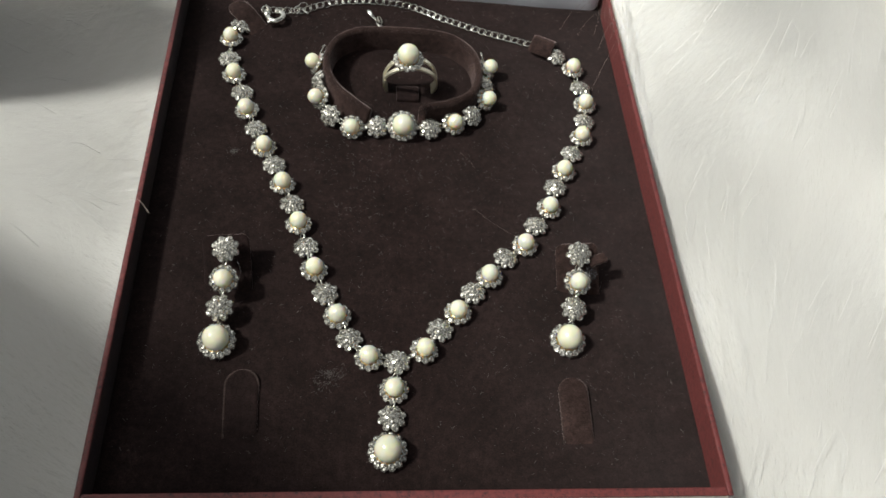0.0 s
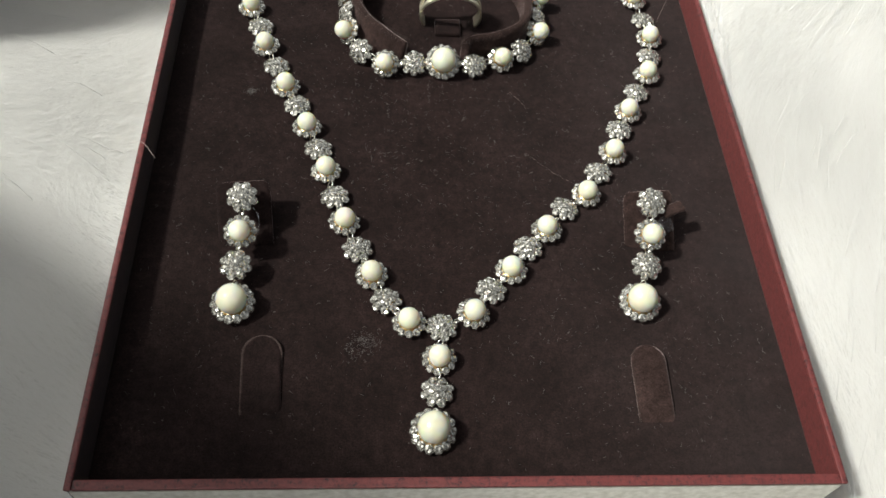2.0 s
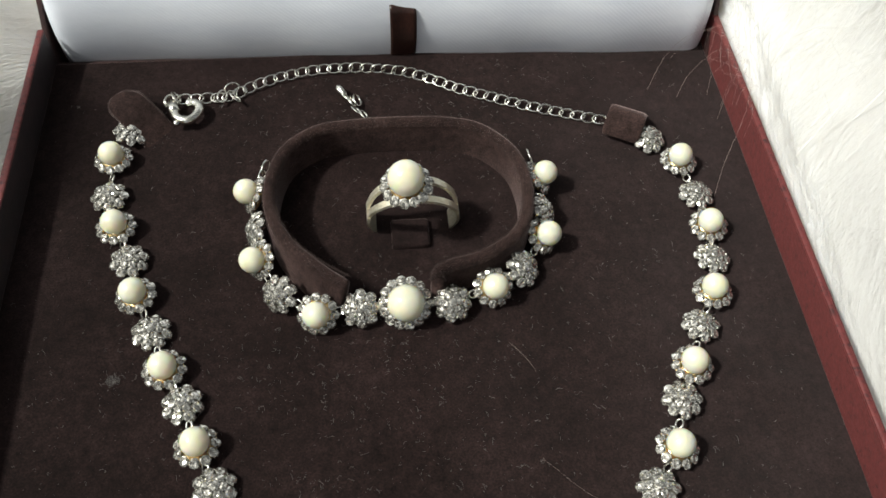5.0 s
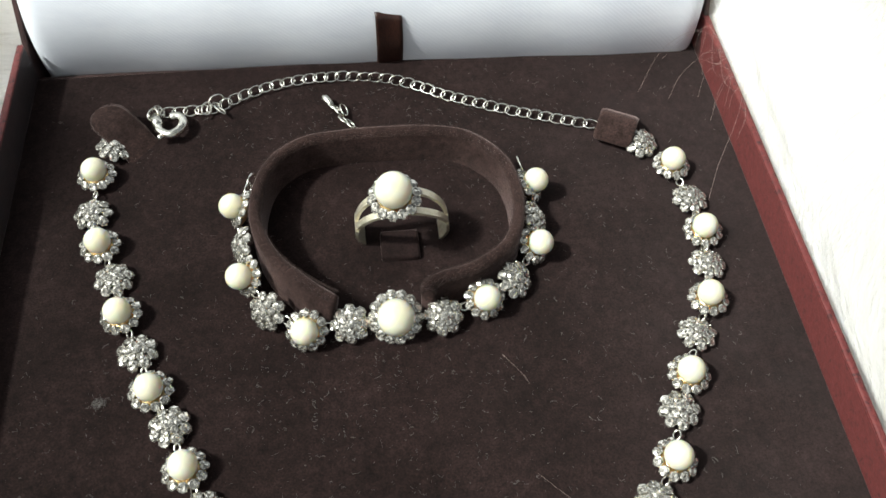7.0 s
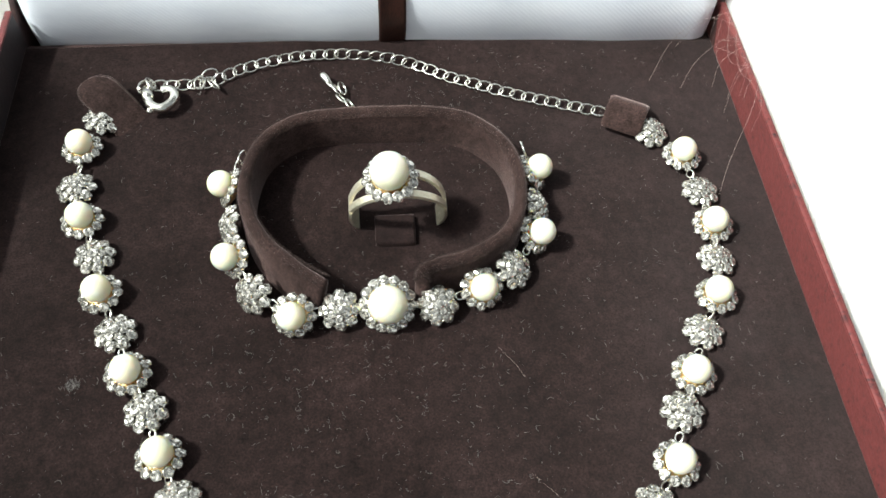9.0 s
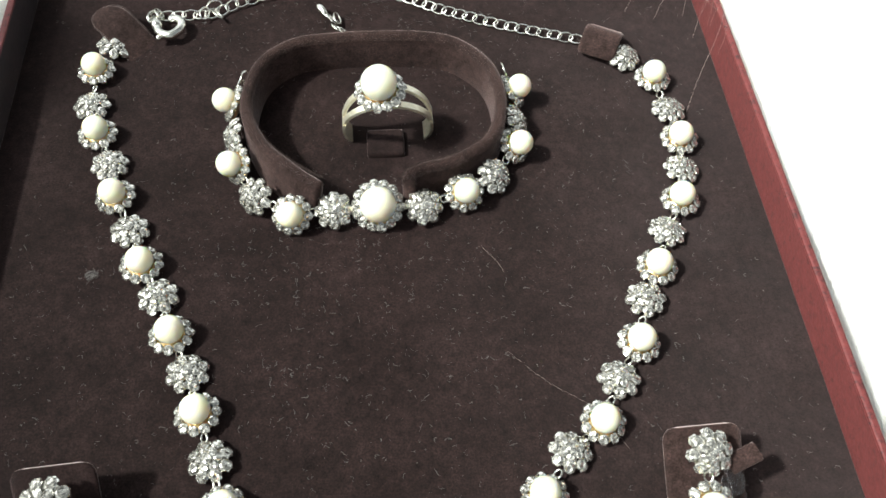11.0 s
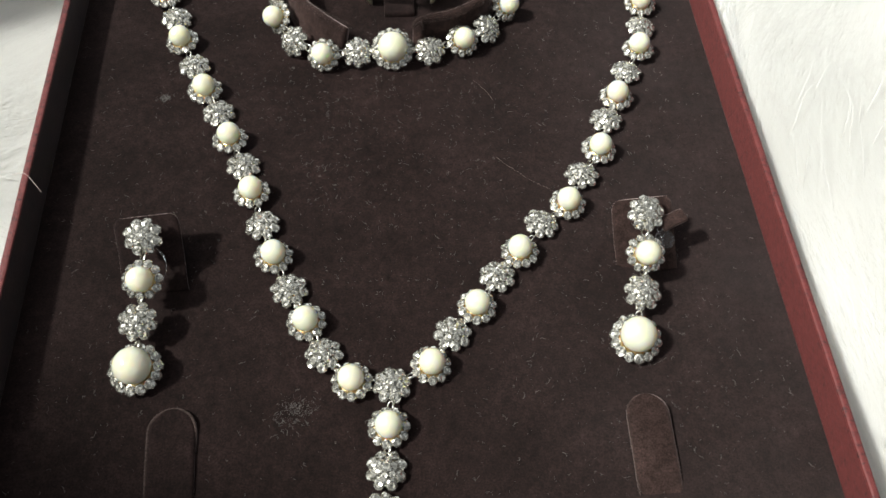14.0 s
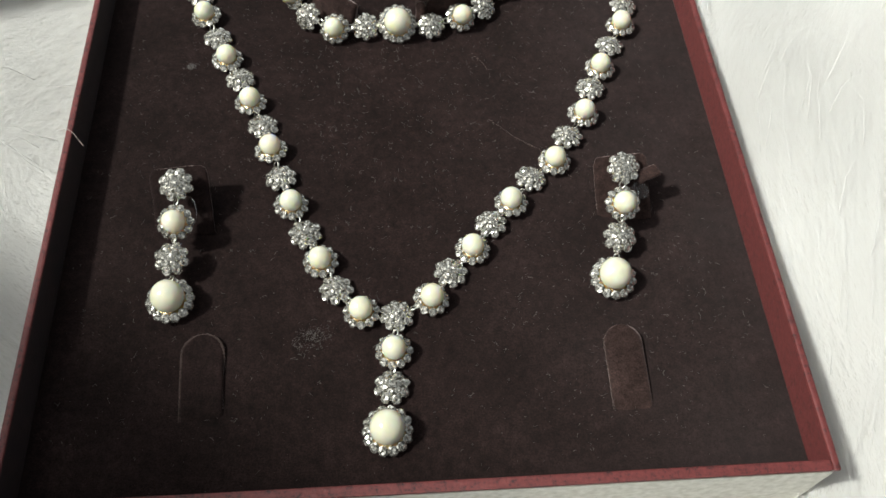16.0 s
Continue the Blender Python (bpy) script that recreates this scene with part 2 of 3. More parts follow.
def tube_bm(points, radius, sides=6, closed=False, taper=False, bm=None):
    bm = bm or bmesh.new()
    n = len(points)
    rings = []
    for i, q in enumerate(points):
        a = points[(i - 1) % n] if closed or i else points[i]
        b = points[(i + 1) % n] if closed or i < n - 1 else points[i]
        d = (Vector(b) - Vector(a)).normalized()
        side = d.cross(Vector((0, 0, 1)) if abs(d.z) < 0.9 else Vector((1, 0, 0))).normalized()
        up = side.cross(d)
        r = radius * (1 - 0.8 * i / n) if taper else radius
        rings.append([bm.verts.new(Vector(q) + r * (math.cos(2 * math.pi * k / sides) * side + math.sin(2 * math.pi * k / sides) * up)) for k in range(sides)])
    for i in range(n if closed else n - 1):
        r0, r1 = rings[i], rings[(i + 1) % n]
        for k in range(sides):
            bm.faces.new((r0[k], r0[(k + 1) % sides], r1[(k + 1) % sides], r1[k]))
    if not closed:
        bm.faces.new(rings[0][::-1])
        bm.faces.new(rings[-1])
    return bm


def sheet_bm(width, length, thick, rise, round_top=0.0, nu=10, nv=16, round_end=0.0):
    """A soft strip along +y from the origin; rise(v) gives (y, z) along it, round_top the radius of its far corners."""
    bm = bmesh.new()
    layers = []
    for s in (0.5, -0.5):
        rows = []
        for j in range(nv + 1):
            v = 0.5 - 0.5 * math.cos(math.pi * j / nv)
            y, z = rise(v)
            y2, z2 = rise(min(1, v + 0.01))
            y1, z1 = rise(max(0, v - 0.01))
            d = Vector((0, y2 - y1, z2 - z1)).normalized()
            nrm = Vector((0, -d.z, d.y))
            half = width / 2
            for near, r in ((1 - v, round_top), (v, round_end)):
                run = near * length
                if r and run < r:
                    half = min(half, width / 2 - r + math.sqrt(max(0, r * r - (r - run) ** 2)))
            rows.append([bm.verts.new(Vector((half * (2 * i / nu - 1), y, z)) + nrm * s * thick * (0.35 if i in (0, nu) else 1)) for i in range(nu + 1)])
        layers.append(rows)
    top, low = layers
    for j in range(nv):
        for i in range(nu):
            bm.faces.new((top[j][i], top[j][i + 1], top[j + 1][i + 1], top[j + 1][i]))
            bm.faces.new((low[j][i], low[j + 1][i], low[j + 1][i + 1], low[j][i + 1]))
        for i in (0, nu):
            bm.faces.new((top[j][i], top[j + 1][i], low[j + 1][i], low[j][i]))
    for j in (0, nv):
        for i in range(nu):
            bm.faces.new((top[j][i], low[j][i], low[j][i + 1], top[j][i + 1]))
    return bm


def lathe(name, profile, sides, mat, smooth=True):
    verts, faces = [], []
    for r, z in profile:
        verts += [(r * math.cos(2 * math.pi * k / sides), r * math.sin(2 * math.pi * k / sides), z) for k in range(sides)]
    for j in range(len(profile) - 1):
        for k in range(sides):
            a, b = j * sides + k, j * sides + (k + 1) % sides
            faces.append((a, b, b + sides, a + sides))
    faces.append(tuple(range(sides))[::-1])
    faces.append(tuple(range((len(profile) - 1) * sides, len(profile) * sides)))
    return mesh_of(name, verts, faces, mat, smooth)


def aim(axis, spin=0.0):
    """The turn that brings +z onto the axis, after a spin about it."""
    return Vector(axis).normalized().to_track_quat("Z", "Y").to_matrix() @ Matrix.Rotation(spin, 3, "Z")

# ---- ground and fur throw ----
BOX_X, BOX_IN, RIM_Z, BACK_Y = 85.8, 84.3, 9.5, 217.0


def bell(x, y, cx, cy, sx, sy):
    return np.exp(-((x - cx) / sx) ** 2 - ((y - cy) / sy) ** 2)


def fur_height(x, y):
    """Height of the fur throw's skin, in millimetres."""
    right = 1 / (1 + np.exp(-(x - 20) / 14))
    left = 1 - right
    h = -16 + 0 * x
    h = h + right * (11 + 0.065 * np.clip(y, -40, 260) + 0.11 * np.clip(x - 88, 0, 220) + 10 * bell(x, y, 112, 210, 36, 65))
    h = h + left * (5 + 0.02 * np.clip(y, -40, 260) - 0.02 * np.clip(-88 - x, 0, 60))
    # The tall mounds at x -215 and -320 are unseen, added to cast shade.
    h = h + 14 * bell(x, y, -112, 222, 16, 22) + 20 * bell(x, y, -165, 245, 40, 40) + 188 * np.exp(-((x + 215) / 26) ** 2 - ((y - 171) / 27) ** 6) + 458 * bell(x, y, -320, -128, 56, 240)
    h = h + 30 * bell(x, y, 60, 330, 160, 60) + 1.8 * np.sin(x / 17 + y / 31) + 1.4 * np.sin(y / 13 - x / 29)
    under = 1 / (1 + np.exp((np.maximum(np.abs(x) - 84, np.maximum(-y, y - 226)) + 0.0) / 1.2))
    return h * (1 - under) - 34 * under


ground = tagged(new("ground", mesh_of("ground", [(-2e4, -2e4, -45), (2e4, -2e4, -45), (2e4, 2e4, -45), (-2e4, 2e4, -45)], [(0, 1, 2, 3)], GROUND)), "plain beige floor under the fur throw", "floor", kind="structure")

fur_throw = thing("fur_throw", "long-haired white faux fur throw in soft folds, with added shade mounds out of view", "throw")
nx, ny = 260, 220
gx = np.linspace(-420, 420, nx)
gy = np.linspace(-260, 560, ny)
grid_x, grid_y = np.meshgrid(gx, gy)
grid_z = fur_height(grid_x, grid_y)
edge_drop = np.clip((np.maximum(np.abs(grid_x) - 380, np.maximum(-grid_y - 220, grid_y - 520))) / 40, 0, 1)
grid_z = grid_z * (1 - edge_drop) - 44 * edge_drop
skin = mesh_of("skin", np.stack([grid_x, grid_y, grid_z], -1).reshape(-1, 3).tolist(), [(j * nx + i, j * nx + i + 1, (j + 1) * nx + i + 1, (j + 1) * nx + i) for j in range(ny - 1) for i in range(nx - 1)], FUR, True)
put("skin", skin, fur_throw)


def fur_strands(name, count, areas, length, lift, wide, seed, swing=0.0):
    rng = np.random.default_rng(seed)
    sizes = np.array([(b - a) * (d - c) for a, b, c, d in areas])
    pick = rng.choice(len(areas), count, p=sizes / sizes.sum())
    box = np.array(areas)[pick]
    x = box[:, 0] + rng.random(count) * (box[:, 1] - box[:, 0])
    y = box[:, 2] + rng.random(count) * (box[:, 3] - box[:, 2])
    comb = np.where(x < 0, 0.1, 1.35) + 0.45 * np.sin(x / 47 + y / 63) + 0.3 * np.sin(y / 33 - x / 51 + 1.3)
    tuft = np.sin(x / 5.1 + 2 * np.sin(y / 7.3)) * np.sin(y / 6.1 + 2 * np.sin(x / 8.7))
    comb = comb + 0.12 * tuft + rng.normal(0, 0.13, count)
    comb = comb + np.where(x < 0, math.pi, 0)
    comb = comb + swing
    size = length * (0.55 + 0.9 * rng.random(count))
    rise = lift * (0.5 + rng.random(count))
    bend = rng.normal(0, 0.35, count)
    steps = np.array([0.0, 0.3, 0.65, 1.0])
    out = []
    for k, s in enumerate(steps):
        a = comb + bend * s
        px, py = x + size * s * np.cos(a), y + size * s * np.sin(a)
        pz = fur_height(px, py) * 0.75 + fur_height(x, y) * 0.25 + rise * math.sin(math.pi * min(0.85, s * 0.9)) + 0.2
        sx, sy = -np.sin(a) * wide * (1 - s) * 0.5, np.cos(a) * wide * (1 - s) * 0.5
        out += [np.stack([px + sx, py + sy, pz], -1)] if k == 3 else [np.stack([px + sx, py + sy, pz], -1), np.stack([px - sx, py - sy, pz], -1)]
    v = np.stack(out, 1)
    inside = (np.abs(v[:, :, 0]) < 86.5) & (v[:, :, 1] > -1.5) & (v[:, :, 1] < 230) & ((v[:, :, 2] < RIM_Z + 0.6) | (np.abs(v[:, :, 0]) < 82.5))
    v = v[~inside.any(1)]
    n = len(v)
    base = np.arange(n)[:, None] * 7
    quads = np.concatenate([base + np.array([0, 1, 3, 2]), base + np.array([2, 3, 5, 4])])
    tris = base + np.array([4, 5, 6])
    me = bpy.data.meshes.new(name)
    me.from_pydata((v.reshape(-1, 3) * MM).tolist(), [], quads.tolist() + tris.tolist())
    me.materials.append(STRAND)
    me.shade_smooth()
    return tagged(put(name, me, fur_throw), kind="stuff")


NEAR = [(-200, -84, -40, 330), (86, 250, -40, 330), (-90, 90, -40, -2)]
fur_strands("long_fur", 110000, NEAR, 30, 0.7, 0.2, 3)
fur_strands("loose_fur", 500, NEAR, 24, 7.0, 0.2, 4)
fur_strands("edge_fur", 1400, [(86.6, 91, 120, 228)], 10, 4.5, 0.12, 6, 1.3)

# ---- jewellery box ----
box = thing("jewelry_box", "open red leatherette jewelry box with a dark velvet inside", "box")


def wall(name, lo, hi, mat, label=""):
    return part(name, box_bm(lo, hi, 0.35), mat, box, label)


def rim(lo, hi):
    return part("rim", box_bm(lo, hi, 0.5), LEATHER, box, "worn red leatherette edge")


wall("side_wall", (-BOX_X + 0.15, 0.2, -30), (-BOX_IN, BACK_Y, RIM_Z - 0.8), SHADED_LINING)
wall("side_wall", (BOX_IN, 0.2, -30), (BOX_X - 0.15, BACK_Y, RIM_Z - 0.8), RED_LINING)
wall("front_wall", (-BOX_IN, 0.2, -30), (BOX_IN, 1.9, RIM_Z - 0.8), SHADED_LINING)
wall("back_wall", (-BOX_IN, BACK_Y - 1.8, -30), (BOX_IN, BACK_Y, -1.5), DARK_LEATHER)
wall("base", (-BOX_IN, 1.9, -30), (BOX_IN, BACK_Y - 1.8, -28), DARK_LEATHER)
rim((-BOX_X, -0.4, RIM_Z - 0.9), (-BOX_IN + 0.15, BACK_Y, RIM_Z))
rim((BOX_IN - 0.15, -0.4, RIM_Z - 0.9), (BOX_X, BACK_Y, RIM_Z))
rim((-BOX_IN + 0.15, -0.4, RIM_Z - 0.85), (BOX_IN - 0.15, 2.0, RIM_Z - 0.05))
part("front_panel", box_bm((-BOX_X + 1.0, -0.3, -29.5), (BOX_X - 1.0, 0.2, RIM_Z - 1.6), 0.15), CREAM, box, "off-white textured paper facing")

# lid, hinged at the back and leaning back
LEAN_BACK = radians(29)
lid = put("lid", from_bm("lid", box_bm((-BOX_X, 16, 0), (BOX_X, 18, 214), 0.5), LEATHER), box, (0, BACK_Y - 0.1, RIM_Z - 1.5), Matrix.Rotation(radians(-2.2), 3, "Z") @ Matrix.Rotation(-LEAN_BACK, 3, "X"), "red lid standing open")
for x0, x1 in ((-BOX_X, -BOX_IN), (BOX_IN, BOX_X)):
    put("lid_side", from_bm("lid_side", box_bm((x0 + 0.1, -0.8, -12), (x1 - 0.1, 16, 214), 0.4), DARK_LEATHER), lid)
put("lid_top", from_bm("lid_top", box_bm((-BOX_IN, 0, 212.2), (BOX_IN, 16, 214), 0.4), DARK_LEATHER), lid)


def cushion():
    """Padded satin lining: a flat face with a fat rounded border."""
    bm = bmesh.new()
    n, m, half, low, high = 60, 90, 83.6, -14.0, 210
    rows = []
    for j in range(m + 1):
        v = (j / m) ** 2.2
        z = low + (high - low) * v
        row = []
        for i in range(n + 1):
            u = math.sin((i / n - 0.5) * math.pi)
            x = half * u
            e = min(half - abs(x), z - low, high - z)
            r = 5.0
            roll = -4.4 + (0.018 * (13 - z) ** 2 if z < 13 else 4.4 * (1 - math.exp(-(z - 13) / 11.0)))
            depth = r - math.sqrt(max(0, r * r - max(0, r - e) ** 2)) + roll
            wave = 0.25 * math.sin(x / 11 + z / 17) + 0.2 * math.sin(x / 5.3)
            row.append(bm.verts.new((x, -2.4 + depth + wave * min(1, e / 6), z)))
        rows.append(row)
    for j in range(m):
        for i in range(n):
            bm.faces.new((rows[j][i], rows[j][i + 1], rows[j + 1][i + 1], rows[j + 1][i]))
    edge = [rows[0][i] for i in range(n + 1)] + [rows[j][n] for j in range(1, m + 1)] + [rows[m][i] for i in range(n - 1, -1, -1)] + [rows[j][0] for j in range(m - 1, 0, -1)]
    back = [bm.verts.new((q.co.x, 15.8, q.co.z)) for q in edge]
    for i in range(len(edge)):
        k = (i + 1) % len(edge)
        bm.faces.new((edge[i], back[i], back[k], edge[k]))
    return bm


put("satin_lining", from_bm("satin_lining", cushion(), SATIN, True), lid, label="padded white satin lid lining")

# ---- velvet pad ----
pad = thing("velvet_pad", "dark brown velvet jewelry pad, dusty with lint, set into the box", "display pad")


def pad_top():
    bm = bmesh.new()
    n, m = 56, 70
    x0, x1, y0, y1 = -BOX_IN + 0.1, BOX_IN - 0.1, 2.0, 215.0
    rows = []
    for j in range(m + 1):
        y = y0 + (y1 - y0) * (0.5 - 0.5 * math.cos(math.pi * j / m))
        row = []
        for i in range(n + 1):
            x = x0 + (x1 - x0) * (0.5 - 0.5 * math.cos(math.pi * i / n))
            e = min(x - x0, x1 - x, y - y0, y1 - y)
            z = 0.18 * noise.noise((x / 22, y / 22, 0)) - 0.12 - 0.3 * max(0, 1 - e / 1.2) ** 2
            row.append(bm.verts.new((x, y, z)))
        rows.append(row)
    for j in range(m):
        for i in range(n):
            bm.faces.new((rows[j][i], rows[j][i + 1], rows[j + 1][i + 1], rows[j + 1][i]))
    edge = [rows[0][i] for i in range(n + 1)] + [rows[j][n] for j in range(1, m + 1)] + [rows[m][i] for i in range(n - 1, -1, -1)] + [rows[j][0] for j in range(m - 1, 0, -1)]
    low = [bm.verts.new((q.co.x, q.co.y, -28)) for q in edge]
    for i in range(len(edge)):
        k = (i + 1) % len(edge)
        bm.faces.new((edge[i], low[i], low[k], edge[k]))
    bm.faces.new(low[::-1])
    return bm


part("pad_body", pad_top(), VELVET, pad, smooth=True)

# bracelet holder: an open band of velvet standing on the pad
HOLDER = [(-12.4, 139.6), (-18.2, 143.8), (-25.0, 151.2), (-28.6, 161.5), (-26.2, 173.6), (-18.7, 180.4), (-9.0, 182.0), (1.6, 182.2), (11.0, 181.6), (19.3, 179.0), (26.2, 171.0), (27.7, 160.0), (24.4, 150.0), (16.2, 144.2), (9.5, 142.4), (6.3, 140.6), (6.0, 138.6)]


def band(path, height, thick):
    bm = bmesh.new()
    pts = smooth_path([(x, y, 0) for x, y in path], 7)
    n = len(pts)
    rings = []
    for i, q in enumerate(pts):
        a, b = pts[max(0, i - 1)], pts[min(n - 1, i + 1)]
        d = (b - a).normalized()
        side = Vector((d.y, -d.x, 0))
        fall = min(1, i / 9, 1) if i < 9 else 1
        top = height * (0.86 + 0.14 * fall)
        t = thick / 2
        shape = [(-t, -0.6), (-t, top - t), (-t * 0.7, top - 0.3 * t), (0, top), (t * 0.7, top - 0.3 * t), (t, top - t), (t, -0.6)]
        lean = 3.4 * max(0, 1 - i / 20)
        rings.append([bm.verts.new(q + side * (s - lean * (1 - max(0, z) / top)) + Vector((0, 0, z))) for s, z in shape])
    for i in range(n - 1):
        for k in range(6):
            bm.faces.new((rings[i][k], rings[i][k + 1], rings[i + 1][k + 1], rings[i + 1][k]))
    bm.faces.new(rings[0])
    bm.faces.new(rings[-1][::-1])
    return bm


part("bracelet_holder", band(HOLDER, 9.9, 2.7), VELVET_WORN, pad, "curved standing velvet band", True)



def fuzz(path, height, thick, count, seed):
    """Short pile standing off the top edge of the velvet band."""
    rng = random.Random(seed)
    pts = smooth_path([(x, y, 0) for x, y in path], 7)
    verts, faces = [], []
    for _ in range(count):
        i = rng.randrange(len(pts) - 1)
        f = rng.random()
        q = pts[i].lerp(pts[i + 1], f)
        d = (pts[i + 1] - pts[i]).normalized()
        a = rng.uniform(-0.2, math.pi + 0.2)
        out = Vector((d.y * math.cos(a), -d.x * math.cos(a), math.sin(a)))
        root = q + Vector((d.y, -d.x, 0)) * math.cos(a) * thick * 0.48 + Vector((0, 0, height - thick * 0.5 + max(0, math.sin(a)) * thick * 0.48))
        lean = (out + Vector((rng.gauss(0, 0.5), rng.gauss(0, 0.5), rng.gauss(0, 0.3)))).normalized()
        wide = d * 0.035
        n = len(verts)
        verts += [tuple(root - wide), tuple(root + wide), tuple(root + lean * rng.uniform(0.25, 0.6))]
        faces.append((n, n + 1, n + 2))
    return mesh_of("fuzz", verts, faces, VELVET_RUBBED)


tagged(put("fuzz", fuzz(HOLDER, 9.9, 2.7, 14000, 8), pad), kind="stuff")

# ring tongue and its slot lips
part("ring_tongue", box_bm((-2.6, 152.6, -1), (5.8, 160.0, 1.3), 0.7), VELVET, pad, "velvet ring tongue", True)


def flap(width, length, lift, worn, at, turn, round_top, base=0.25, roll=0):
    rise = lambda v: (length * v, base + lift * v ** 1.3 - 0.9 * max(0, 1 - v / 0.25) ** 2)
    return put("flap", from_bm("flap", sheet_bm(width, length, 0.9, rise, round_top), worn, True), pad, at, Matrix.Rotation(radians(turn), 3, "Z") @ Matrix.Rotation(radians(roll), 3, "Y"), "raised velvet cut-out flap" if lift > 2 else "arched velvet cut-out flap")


def arch_edge(owner, width, length, r, thick, mat):
    """The fuzzy cut edge round a flap."""
    h = width / 2
    pts = [Vector((-h, 0.2, -0.1)), Vector((-h, length * 0.4, 0.45)), Vector((-h, length - r, 0.62))]
    pts += [Vector((-h * math.cos(a), length - r + r * math.sin(a), 0.7)) for a in [math.pi * k / 12 for k in range(1, 12)]]
    pts += [Vector((h, length - r, 0.4)), Vector((h, length * 0.55, 0.0))]
    put("cut_edge", from_bm("cut_edge", tube_bm(pts, thick, 5), mat, True), owner, label="pale frayed edge")


slot = flap(9.4, 20.5, 0.3, VELVET, (-47.8, 20.4, 0), 3, 4.6)
arch_edge(slot, 9.4, 20.5, 4.7, 0.3, VELVET_RUBBED)
slot = flap(8.9, 20.8, 0.6, VELVET_WORN, (47.9, 18.0, 0), -1, 4.4)
arch_edge(slot, 8.9, 20.8, 4.45, 0.2, VELVET_RUBBED)
# Left flap keeps the darker velvet, painting in the shade of its earring.
flap(14.5, 13.5, 9.6, VELVET, (-55.6, 69.0, 0), 1, 1.8, roll=-6)
flap(13.6, 13.0, 9.6, VELVET_WORN, (54.8, 69.0, 0), -1, 1.8, roll=-8)
flap(3.4, 5.4, 0.5, VELVET_WORN, (57.2, 74.9, 9.6), -70, 0.4)


def strap(width, length, high, at, turn, r0, r1):
    rise = lambda v: (length * v, 0.2 + high * math.sin(math.pi * min(1, 0.06 + 0.88 * v)) ** 0.7)
    return put("strap", from_bm("strap", sheet_bm(width, length, 1.1, rise, r1, round_end=r0), VELVET_WORN, True), pad, at, Matrix.Rotation(radians(turn), 3, "Z"), "narrow velvet strap over the necklace end")




def leaf_flap(width, length, high, at, turn):
    """A low tongue of velvet cut from the pad, its round head lifted off."""
    lift = lambda v: -1.3 + (high + 0.7) * math.sin(math.pi / 2 * v) ** 1.2
    rise = lambda v: (length * v, lift(v) + 0.5 * math.sin(math.pi * v))
    ob = put("strap", from_bm("strap", sheet_bm(width, length, 0.8, rise, width / 2, 12, 24), VELVET_WORN, True), pad, at, Matrix.Rotation(radians(turn), 3, "Z"), "low velvet tongue over the necklace end")
    pts = []
    for k in range(31):
        u = k / 30 * 2 - 1
        v = 1 - 0.75 * abs(u) ** 1.6
        run = (1 - v) * length
        half = width / 2
        if run < half:
            half = math.sqrt(max(0, half * half - (half - run) ** 2))
        pts.append(Vector((half * (1 if u > 0 else -1), length * v, rise(v)[1] + 0.2)))
    put("cut_edge", from_bm("cut_edge", tube_bm(pts, 0.17, 5), VELVET_RUBBED, True), ob, label="pale frayed edge")


leaf_flap(9.0, 15.5, 5.5, (-54.4, 187.6, 0), 49)
strap(9.2, 9.6, 4.6, (54.0, 180.2, 0), -27, 0.6, 0.6)

# pull ribbon at the back edge
def ribbon_loop(v):
    """Up, over a soft fold and down again in front."""
    if v < 0.44:
        return 0.5 * math.sin(7 * v), 13.6 * v / 0.44
    if v < 0.56:
        a = math.pi * (v - 0.44) / 0.12
        return -1.3 + 1.3 * math.cos(a), 13.6 + 1.3 * math.sin(a)
    f = (v - 0.56) / 0.44
    return -2.6 - 1.1 * math.sin(math.pi * f), 13.6 * (1 - f)


rb = sheet_bm(6.6, 40, 0.4, ribbon_loop, 0, 8, 60)
for q in rb.verts:
    q.co.z += (0.9 - 0.12 * (q.co.x + 3.3)) * max(0, q.co.z - 8) / 5 - 0.012 * q.co.z
    q.co.y -= 0.05 * (q.co.x / 3.3) ** 2 * q.co.z
put("pull_ribbon", from_bm("pull_ribbon", rb, RIBBON, True), pad, (3.6, 216.6, -0.5), Matrix.Rotation(radians(4), 3, "Z"), "folded brown satin pull ribbon")

